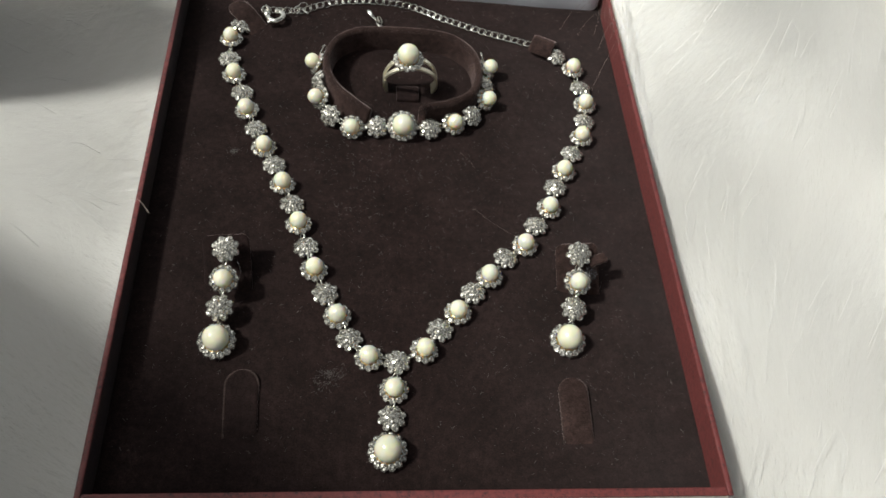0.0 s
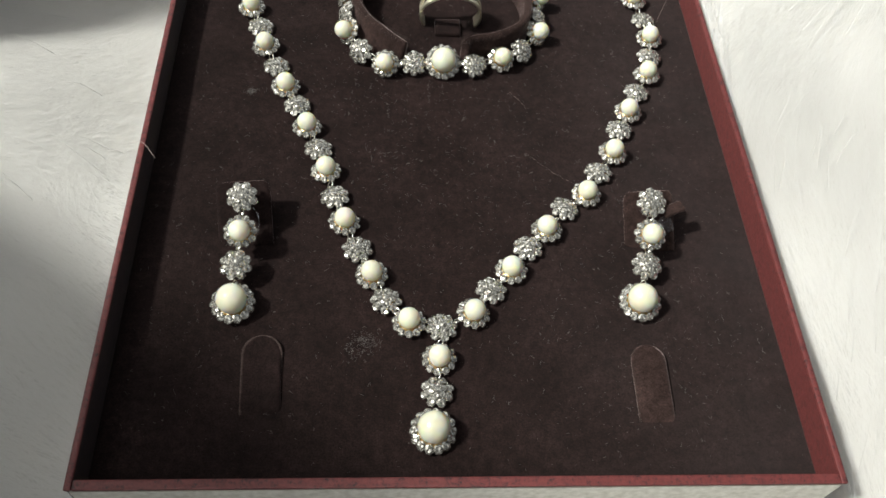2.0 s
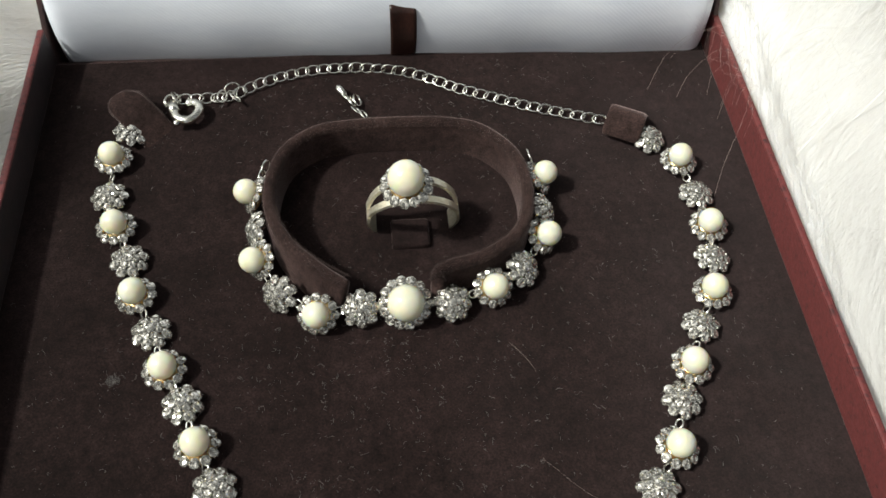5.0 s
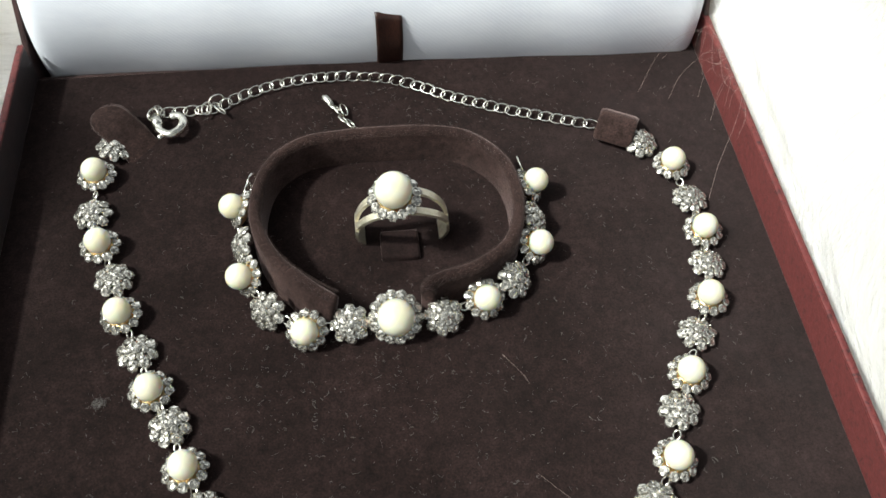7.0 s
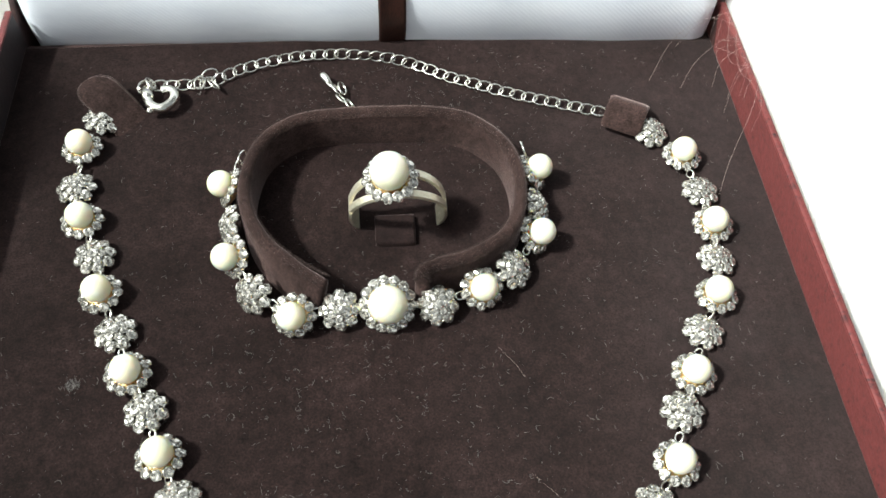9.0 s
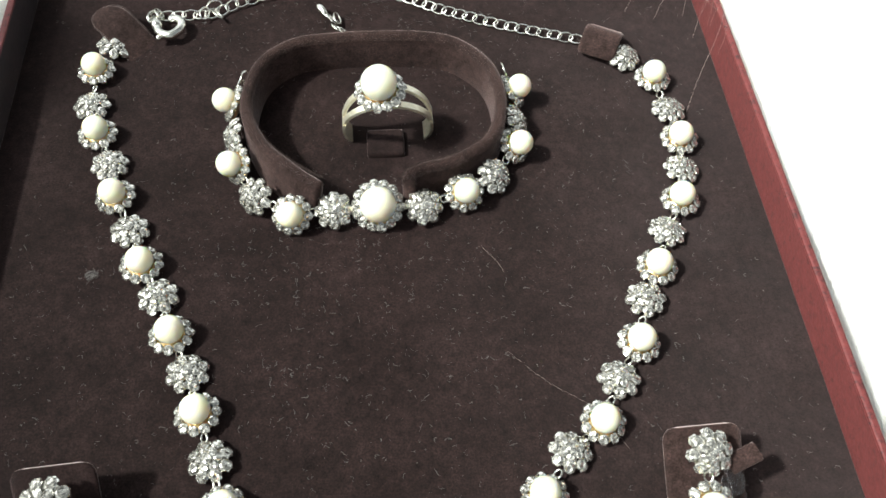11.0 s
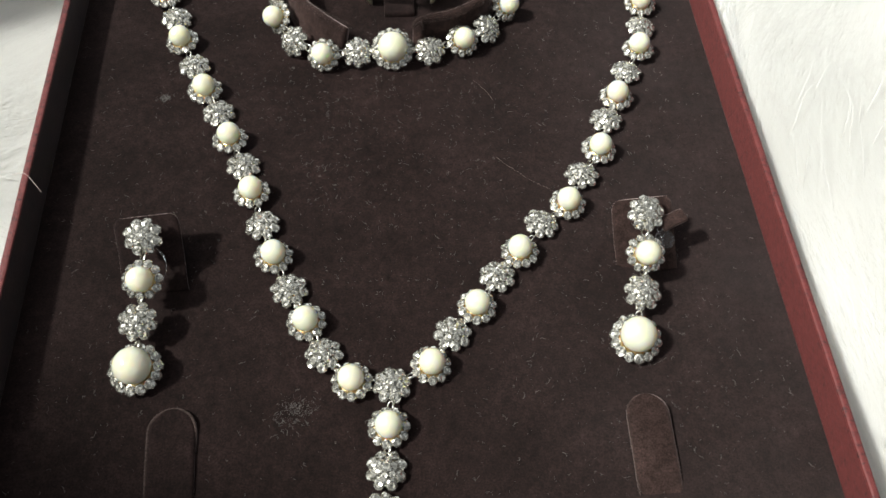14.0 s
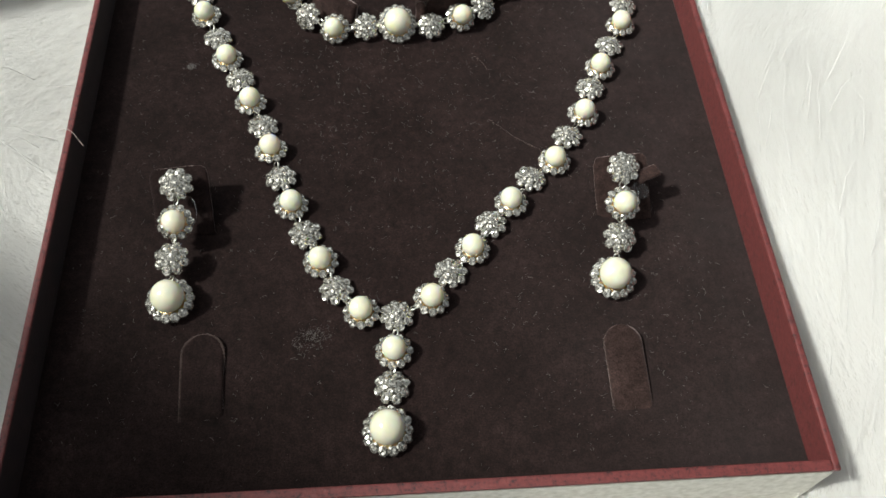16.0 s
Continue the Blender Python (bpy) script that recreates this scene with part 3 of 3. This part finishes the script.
# ---- stones, beads and links ----


def gem_mesh(name, r, sides=6, deep=0.5, oval=1.0, seed=0):
    """A cut stone in a dark girdle: every facet stands on its own."""
    rng = random.Random(seed)
    shake = lambda q: (q[0] + rng.uniform(-0.07, 0.07) * r, q[1] + rng.uniform(-0.07, 0.07) * r, q[2] + rng.uniform(-0.1, 0.1) * r)
    ring = lambda rad, z, off: [(oval * rad * r * math.cos(2 * math.pi * (k + off) / sides), rad * r * math.sin(2 * math.pi * (k + off) / sides), z * r) for k in range(sides)]
    low, girdle = ring(0.82, -0.45, 0), ring(1.0, 0.05, 0)
    crown = [shake(q) for q in ring(0.78, deep * 0.72, 0.5)]
    table = [shake(q) for q in ring(0.48, deep, 0)]
    tip = (rng.uniform(-0.15, 0.15) * r, rng.uniform(-0.15, 0.15) * r, deep * r * 0.85)
    verts, faces = [], []

    def facet_of(*pts):
        faces.append(tuple(range(len(verts), len(verts) + len(pts))))
        verts.extend(pts)

    for k in range(sides):
        n = (k + 1) % sides
        facet_of(low[k], low[n], girdle[n], girdle[k])
    for k in range(sides):
        n = (k + 1) % sides
        facet_of(girdle[k], girdle[n], crown[k])
        facet_of(crown[k], girdle[n], crown[n])
        facet_of(table[n], crown[k], crown[n])
        facet_of(table[k], crown[k], table[n])
        facet_of(table[k], table[n], tip)
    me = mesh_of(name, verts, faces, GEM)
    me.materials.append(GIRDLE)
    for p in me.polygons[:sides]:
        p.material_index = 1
    return me


GEMS = [gem_mesh("rhinestone", 1.22, 7, 0.34, 1.06, k) for k in range(8)]
SMALL_GEMS = [gem_mesh("rhinestone", 1.05, 7, 0.34, 1.08, 10 + k) for k in range(8)]
CENTRES = [gem_mesh("centre_stone", 1.12, 7, 0.34, 1.0, 20 + k) for k in range(3)]
INNER = [gem_mesh("inner_stone", 0.92, 7, 0.34, 1.0, 30 + k) for k in range(3)]


def bead_mesh(r):
    prof = [(0.72 * r, -0.62 * r)] + [(r * math.cos(a), r * math.sin(a)) for a in [radians(d) for d in range(-36, 90, 9)]] + [(0.02 * r, r)]
    return lathe("bead", prof, 28, BEAD)


def setting_mesh(r, petals, seat, mat):
    """Scalloped metal cup with a lip of small prongs."""
    bm = bmesh.new()
    sides = petals * 4
    rows = []
    for f, z in ((0.45, 0.0), (0.86, 0.5), (1.0, 1.15), (0.9, 1.35), (0.55, 1.55), (0.3, seat)):
        row = []
        for k in range(sides):
            a = 2 * math.pi * k / sides
            lobe = 1 - 0.14 * (1 - abs(math.cos(petals * a / 2))) * (f > 0.8)
            row.append(bm.verts.new((r * f * lobe * math.cos(a), r * f * lobe * math.sin(a), z)))
        rows.append(row)
    for j in range(len(rows) - 1):
        for k in range(sides):
            n = (k + 1) % sides
            bm.faces.new((rows[j][k], rows[j][n], rows[j + 1][n], rows[j + 1][k]))
    bm.faces.new(rows[0][::-1])
    bm.faces.new(rows[-1])
    for k in range(petals):
        a = 2 * math.pi * (k + 0.5) / petals
        for rad in (1.0, 0.62):
            m = Matrix.Translation((rad * r * math.cos(a), rad * r * math.sin(a), 1.75))
            bmesh.ops.create_icosphere(bm, subdivisions=1, radius=0.17, matrix=m)
    return from_bm("setting", bm, mat)


FLOWER_SET = setting_mesh(3.3, 8, 2.4, SILVER)
PEARL_SET = setting_mesh(3.75, 11, 2.2, GOLD)
BIG_SET = setting_mesh(4.9, 14, 2.6, GOLD)
BEAD_S, BEAD_L = bead_mesh(2.78), bead_mesh(3.85)
dice = random.Random(11)


def flower(owner, at, axis=(0, 0, 1), spin=0.0):
    """A rhinestone flower: eight stones round a centre."""
    ob = put("rhinestone_flower", FLOWER_SET, owner, at, aim(axis, spin))
    for k in range(8):
        a = 2 * math.pi * k / 8
        turn = Matrix.Rotation(a, 3, "Z") @ Matrix.Rotation(radians(34 + dice.uniform(-7, 7)), 3, "Y") @ Matrix.Rotation(dice.uniform(-0.12, 0.12), 3, "Z")
        put("rhinestone", dice.choice(GEMS), ob, (3.15 * math.cos(a), 3.15 * math.sin(a), 1.5), turn)
    for k in range(6):
        a = 2 * math.pi * (k + 0.5) / 6
        put("inner_stone", dice.choice(INNER), ob, (1.68 * math.cos(a), 1.68 * math.sin(a), 2.45), Matrix.Rotation(a, 3, "Z") @ Matrix.Rotation(radians(20 + dice.uniform(-5, 5)), 3, "Y"))
    put("centre_stone", dice.choice(CENTRES), ob, (0, 0, 2.95), Matrix.Rotation(dice.uniform(0, 1), 3, "Z"))
    return ob


def pearl(owner, at, axis=(0, 0, 1), spin=0.0, big=False):
    """An ivory bead in a crown of stones."""
    ob = put("bead_link", BIG_SET if big else PEARL_SET, owner, at, aim(axis, spin))
    n, r = (14, 4.68) if big else (11, 3.56)
    for k in range(n):
        a = 2 * math.pi * k / n
        turn = Matrix.Rotation(a, 3, "Z") @ Matrix.Rotation(radians(35 + dice.uniform(-7, 7)), 3, "Y") @ Matrix.Rotation(dice.uniform(0, 0.8), 3, "Z")
        put("rhinestone", dice.choice(GEMS if big else SMALL_GEMS), ob, (r * math.cos(a), r * math.sin(a), 1.95), turn)
    put("bead", BEAD_L if big else BEAD_S, ob, (0, 0, 4.3 if big else 3.8), None, "smooth ivory bead")
    return ob


LINK = from_bm("link", tube_bm([Vector((1.85 * math.cos(a), 1.2 * math.sin(a), 0)) for a in [2 * math.pi * k / 14 for k in range(14)]], 0.22, 6, True), SILVER, True)
JUMP = from_bm("jump_ring", tube_bm([Vector((1.0 * math.cos(a), 0.8 * math.sin(a), 0)) for a in [2 * math.pi * k / 10 for k in range(10)]], 0.24, 5, True), SILVER, True)


def chain(owner, points, pitch=2.75, z=0.9):
    path = smooth_path([(x, y, z) for x, y in points], 12)
    ahead, k = pitch * 0.5, 0
    for a, b in zip(path, path[1:]):
        d = b - a
        while ahead < d.length:
            at = a + d.normalized() * ahead
            yaw = math.atan2(d.y, d.x) + 0.22 + dice.uniform(-0.12, 0.12)
            roll = radians((30 if k % 2 else 22) + dice.uniform(-8, 8) + 46 * math.exp(-((at.x + 2) / 8) ** 2))
            put("chain_link", LINK, owner, (at.x, at.y, at.z + dice.uniform(0, 0.2)), Matrix.Rotation(yaw, 3, "Z") @ Matrix.Rotation(roll, 3, "X"))
            ahead += pitch
            k += 1
        ahead -= d.length


def joint(owner, a, b, z):
    """Jump ring between two neighbouring links."""
    d = Vector(b) - Vector(a)
    put("jump_ring", JUMP, owner, ((a[0] + b[0]) / 2, (a[1] + b[1]) / 2, z), Matrix.Rotation(math.atan2(d.y, d.x), 3, "Z") @ Matrix.Rotation(radians(40), 3, "X"))


# ---- necklace ----
necklace = thing("necklace", "necklace of ivory beads and rhinestone flowers with a drop pendant", "necklace")
LEFT = [(-65.3, 180.8), (-65.0, 170.2), (-62.4, 161.3), (-58.8, 152.7), (-56.2, 143.7), (-52.5, 134.9), (-49.1, 126.3), (-45.1, 118.7), (-41.7, 109.7), (-38.1, 101.8), (-35.4, 93.2), (-32.6, 84.4), (-29.9, 75.6), (-26.1, 67.0), (-22.1, 58.9), (-18.4, 51.0), (-12.4, 44.5)]
RIGHT = [(66.6, 172.2), (68.4, 162.4), (68.9, 153.4), (67.4, 144.7), (65.0, 135.9), (60.4, 128.3), (56.2, 119.4), (52.4, 112.2), (48.7, 102.5), (43.5, 95.2), (38.7, 86.8), (31.8, 81.7), (26.0, 73.9), (20.2, 68.1), (14.9, 60.5), (9.1, 54.5), (3.9, 47.3)]
for side in (LEFT, RIGHT):
    for i, (x, y) in enumerate(side):
        a, b = side[max(0, i - 1)], side[min(len(side) - 1, i + 1)]
        way = math.atan2(b[1] - a[1], b[0] - a[0])
        tip = (dice.uniform(-0.1, 0.1), dice.uniform(-0.1, 0.1), 1)
        (flower if i % 2 else pearl)(necklace, (x, y, 0.15), tip, way + dice.uniform(-0.1, 0.1))
        if i:
            joint(necklace, side[i - 1], (x, y), 1.3)
flower(necklace, (-62.6, 188.8, 0.3), (0.3, 0.15, 1), 0.4)
flower(necklace, (61.0, 179.8, 0.4), (0.1, -0.15, 1), 0.7)
flower(necklace, (-4.2, 43.4, 0.15), (0, 0.05, 1), 0.2)
pearl(necklace, (-5.2, 34.3, 0.15), (0, -0.05, 1))
flower(necklace, (-6.0, 25.7, 0.15), (0.05, 0, 1), 0.3)
pearl(necklace, (-7.2, 15.6, 0.15), (0.0, -0.05, 1), 0, True)
for a, b in (((-12.4, 44.5), (-4.2, 43.4)), ((3.9, 47.3), (-4.2, 43.4)), ((-4.2, 43.4), (-5.2, 34.3)), ((-5.2, 34.3), (-6.0, 25.7)), ((-6.0, 25.7), (-7.2, 15.0))):
    joint(necklace, a, b, 1.4)
chain(necklace, [(-55.0, 199.6), (-46.6, 199.8), (-39.5, 200.3), (-31.8, 204.4), (-20.7, 207.7), (-9.4, 208.3), (4.6, 205.9), (18.1, 199.0), (31.4, 193.4), (44.6, 188.9), (53.0, 186.4)])
for x, y, yaw in ((-41.5, 199.2, 1.2), (-39.3, 201.8, 0.5), (-38.3, 198.6, 2.2), (-54.0, 198.4, 1.1), (-52.6, 199.5, 2.0)):
    put("chain_link", LINK, necklace, (x, y, 2.0), Matrix.Rotation(yaw, 3, "Z") @ Matrix.Rotation(radians(48), 3, "X"))

hook = tube_bm(smooth_path([(-52.8, 195.6, 2.2), (-51.9, 192.6, 2.4), (-49.4, 191.2, 2.5), (-47.4, 192.6, 2.5), (-46.6, 194.9, 2.5), (-47.8, 197.0, 2.3), (-49.8, 197.0, 2.2)], 5), 1.1, 8)
tube_bm([Vector((-53.6, 197.6, 1.8)), Vector((-53.0, 195.8, 2.1)), Vector((-52.4, 194.2, 2.3))], 1.35, 8, bm=hook)
bmesh.ops.create_icosphere(hook, subdivisions=2, radius=0.8, matrix=Matrix.Translation((-51.8, 190.8, 2.2)))
part("clasp", hook, SILVER, necklace, "polished silver lobster clasp", True)

# ---- bracelet, leaning outward against its holder ----
bracelet = thing("bracelet", "bracelet of ivory beads and rhinestone flowers round a velvet holder", "bracelet")
LINKS = [
    ("p", (-34.2, 166.4, 5.9), (-0.85, 0.12, 0.5)), ("f", (-32.4, 156.4, 5.4), (-0.85, -0.1, 0.5)), ("p", (-32.4, 148.6, 5.2), (-0.72, -0.35, 0.6)),
    ("f", (-27.0, 140.4, 4.0), (-0.45, -0.5, 0.75)), ("p", (-19.2, 134.4, 5.2), (-0.15, -0.55, 0.8)), ("f", (-10.0, 135.9, 4.0), (0, -0.5, 0.85)),
    ("b", (-0.8, 135.4, 6.0), (0, -0.5, 0.85)), ("f", (8.9, 136.0, 4.0), (0.05, -0.45, 0.88)), ("p", (18.2, 138.6, 5.2), (0.15, -0.45, 0.85)),
    ("f", (25.1, 143.3, 4.0), (0.4, -0.35, 0.82)), ("p", (31.6, 151.2, 5.2), (0.6, -0.3, 0.75)), ("f", (32.0, 157.9, 5.0), (0.75, -0.1, 0.65)), ("p", (33.4, 167.8, 5.6), (0.75, 0.1, 0.65))]
for kind, at, axis in LINKS:
    out = Vector(axis).normalized()
    back = {"p": 4.0, "b": 4.5, "f": 2.0}[kind]
    foot = Vector(at) - out * back
    if kind == "f":
        flower(bracelet, foot, out, dice.uniform(0, 0.7))
    else:
        pearl(bracelet, foot, out, dice.uniform(0, 0.5), kind == "b")
for (k0, a, n0), (k1, b, n1) in zip(LINKS, LINKS[1:]):
    joint(bracelet, (a[0] - n0[0], a[1] - n0[1] * 2), (b[0] - n1[0], b[1] - n1[1] * 2), 3.2)
for x, y, z, yaw in ((-5.4, 189.6, 1.2, 2.2), (-7.2, 191.4, 1.6, 2.0), (-8.9, 193.6, 1.0, 2.2), (-10.0, 196.0, 1.8, 2.0), (-8.7, 196.4, 1.6, 1.7), (-10.9, 197.6, 1.2, 2.4)):
    put("chain_link", LINK, bracelet, (x, y, z), Matrix.Rotation(yaw, 3, "Z") @ Matrix.Rotation(radians(45), 3, "X"))
for x, y, z, yaw in ((-30.6, 170.6, 5.6, 1.35), (-29.8, 172.8, 6.0, 1.2), (30.0, 172.0, 6.6, 1.75)):
    put("chain_link", LINK, bracelet, (x, y, z), Matrix.Rotation(yaw, 3, "Z") @ Matrix.Rotation(radians(72), 3, "X"))
put("charm", lathe("charm", [(0.3, 0), (0.75, 0.8), (1.0, 2.2), (0.95, 3.2), (0.5, 4.0), (0.2, 4.2)], 12, SILVER), bracelet, (-11.3, 198.0, 1.3), aim((-0.55, 0.8, 0.1)), "small silver drop charm")

# ---- ring ----
ring = thing("ring", "split-band pale metal ring with a large ivory bead", "ring")
RING_C, RING_R = Vector((2.3, 159.0, 4.9)), 9.5


def shank(path, wide, thick=0.6):
    """A flat metal band along the path; wide runs along y."""
    bm = bmesh.new()
    rows = []
    for i, q in enumerate(path):
        out = Vector((q.x - RING_C.x, 0, q.z - RING_C.z)).normalized()
        rows.append([bm.verts.new(q + out * s + Vector((0, w, 0))) for s, w in ((0, -wide / 2), (thick, -wide / 2 + 0.15), (thick, wide / 2 - 0.15), (0, wide / 2))])
    for i in range(len(rows) - 1):
        for k in range(4):
            bm.faces.new((rows[i][k], rows[i][(k + 1) % 4], rows[i + 1][(k + 1) % 4], rows[i + 1][k]))
    bm.faces.new(rows[0][::-1])
    bm.faces.new(rows[-1])
    return bm


def arc(a0, a1, spread):
    pts = []
    for k in range(25):
        a = radians(a0 + (a1 - a0) * k / 24)
        s = spread * max(0, math.sin(a)) ** 0.5 if spread else 0
        pts.append(RING_C + Vector((RING_R * math.cos(a), s + (-1.2 if math.sin(a) > 0 else -2.2) * math.sin(a), RING_R * math.sin(a))))
    return pts


part("shank", shank(arc(12, -57, 0), 5.2), RING_METAL, ring)
part("shank", shank(arc(168, 238, 0), 5.2), RING_METAL, ring)
part("split_band", shank(arc(8, 172, -2.7), 1.9), RING_METAL, ring)
part("split_band", shank(arc(8, 172, 2.7), 1.9), RING_METAL, ring)
pearl(ring, (1.0, 157.9, 14.7), (-0.08, -0.12, 1), 0.2, True)

# ---- earrings ----


def earring(links, clip, group):
    ob = thing("earring", "dangling earring of ivory beads and rhinestone flowers on a velvet flap", "earring", group)
    for kind, at, axis in links:
        if kind == "f":
            flower(ob, at, axis, dice.uniform(0, 0.7))
        else:
            pearl(ob, at, axis, dice.uniform(0, 0.4), kind == "b")
    for (k0, a, n0), (k1, b, n1) in zip(links, links[1:]):
        joint(ob, a, b, (a[2] + b[2]) / 2 + 1.0)
    top = Vector(links[1][1])
    loop = [top + Vector((4.6 * math.cos(a), 5.4 * math.sin(a) + 2.0, 1.0 + 1.4 * math.sin(a))) for a in [radians(8 * k - 50) for k in range(22)]]
    part("ear_loop", tube_bm(loop, 0.13, 6), CLEAR, ob, "clear plastic ear loop", True)
    if clip:
        put("clip", lathe("clip", [(2.1, 0), (2.25, 0.05), (2.25, 0.1), (2.1, 0.14)], 28, CLEAR), ob, clip, aim((0.1, -0.35, 1)), "clear plastic ear clip disc")
    return ob


SLOPE = Vector((0, -0.42, 0.9))
earring([("f", (-56.0, 76.4, 10.6), SLOPE), ("p", (-56.0, 67.8, 6.9), SLOPE), ("f", (-56.5, 58.8, 5.0), (0, -0.3, 1)), ("b", (-56.8, 49.6, 1.0), (0, -0.15, 1))], None, "pair of earrings")
earring([("f", (53.4, 77.2, 10.4), SLOPE), ("p", (52.5, 69.2, 6.4), SLOPE), ("f", (51.0, 60.8, 3.9), (0, -0.3, 1)), ("b", (48.3, 51.0, 0.6), (0, -0.1, 1))], (57.7, 72.4, 7.4), "pair of earrings")

# ---- lint and stray hairs ----


def lint(count, areas, seed):
    rng = random.Random(seed)
    bm = bmesh.new()
    for _ in range(count):
        cx, cy, sx, sy = rng.choice(areas)
        x, y = rng.gauss(cx, sx), rng.gauss(cy, sy)
        if not (-82 < x < 82 and 4 < y < 211):
            continue
        a, bend, size = rng.uniform(0, 6.3), rng.uniform(-4.5, 4.5), rng.uniform(0.1, 1.0) ** 4 * 1.7 + 0.1
        pts = []
        for k in range(6):
            a += bend / 5 + rng.uniform(-0.35, 0.35)
            pts.append(Vector((x, y, 0.12 + 0.25 * rng.random())))
            x, y = x + size / 5 * math.cos(a), y + size / 5 * math.sin(a)
        tube_bm(pts, rng.uniform(0.012, 0.03), 3, bm=bm)
    return bm


DUSTY = [(0, 60, 45, 40), (0, 100, 50, 50), (20, 180, 30, 20), (45, 40, 28, 25), (60, 90, 18, 50), (-60, 70, 15, 50), (0, 195, 50, 10), (-5, 110, 25, 25), (-10, 130, 30, 14)] * 4 + [(-23.3, 40, 1.7, 1.2), (-24.6, 38.8, 2.6, 2.2), (-59.4, 125.3, 0.7, 0.6)]
tagged(put("lint", from_bm("lint", lint(5000, DUSTY, 5), LINT)), "scattered pale lint fibres on the velvet", "lint", kind="stuff")


def stray(points, radius=0.023):
    return tagged(put("stray_hair", from_bm("stray_hair", tube_bm(smooth_path(points, 6), radius, 4), HAIR, True)), "long pale stray hair caught on the box edge", "hair", "stray hairs")


for pts in ([(88, 200, 11), (80, 207, 10.5), (72, 206, 5), (65, 197, 0.6)], [(87, 196, 11), (82, 200, 10.5), (76, 199, 4), (72, 194, 0.6)], [(87, 190, 11), (83, 180, 9), (77, 170, 3), (73, 162, 0.5)], [(88, 206, 11), (84, 200, 11), (83.5, 192, 8), (84, 186, 10)], [(86, 210, 12), (83, 203, 11), (82, 195, 8), (85, 190, 11)], [(88, 204, 12), (84, 208, 11), (78, 209, 6), (74, 208, 0.6)], [(88, 197, 11), (85, 202, 11), (84, 208, 10.5)], [(88, 185, 11), (84, 193, 10.8), (81, 203, 5)]):
    stray(pts)
tangle = random.Random(21)
for _ in range(10):
    y = tangle.uniform(182, 209)
    x, back = tangle.uniform(77, 84), y + tangle.uniform(-9, 6)
    stray([(87.5, y, 11.2), (85, (y + back) / 2 + tangle.uniform(-3, 3), 11.4), (x + 1.5, back + tangle.uniform(-2, 2), 9.5), (x, back - tangle.uniform(1, 5), tangle.uniform(3, 9))], 0.02)
stray([(23, 103, 0.3), (30, 96, 0.3), (38, 90, 0.4), (43, 82, 0.3)], 0.012)
stray([(20, 128, 0.3), (23, 124, 0.3), (24.5, 121, 0.3)], 0.016)
stray([(-88, 96, 9), (-84.5, 95, 10), (-81, 91, 8.5)], 0.08)
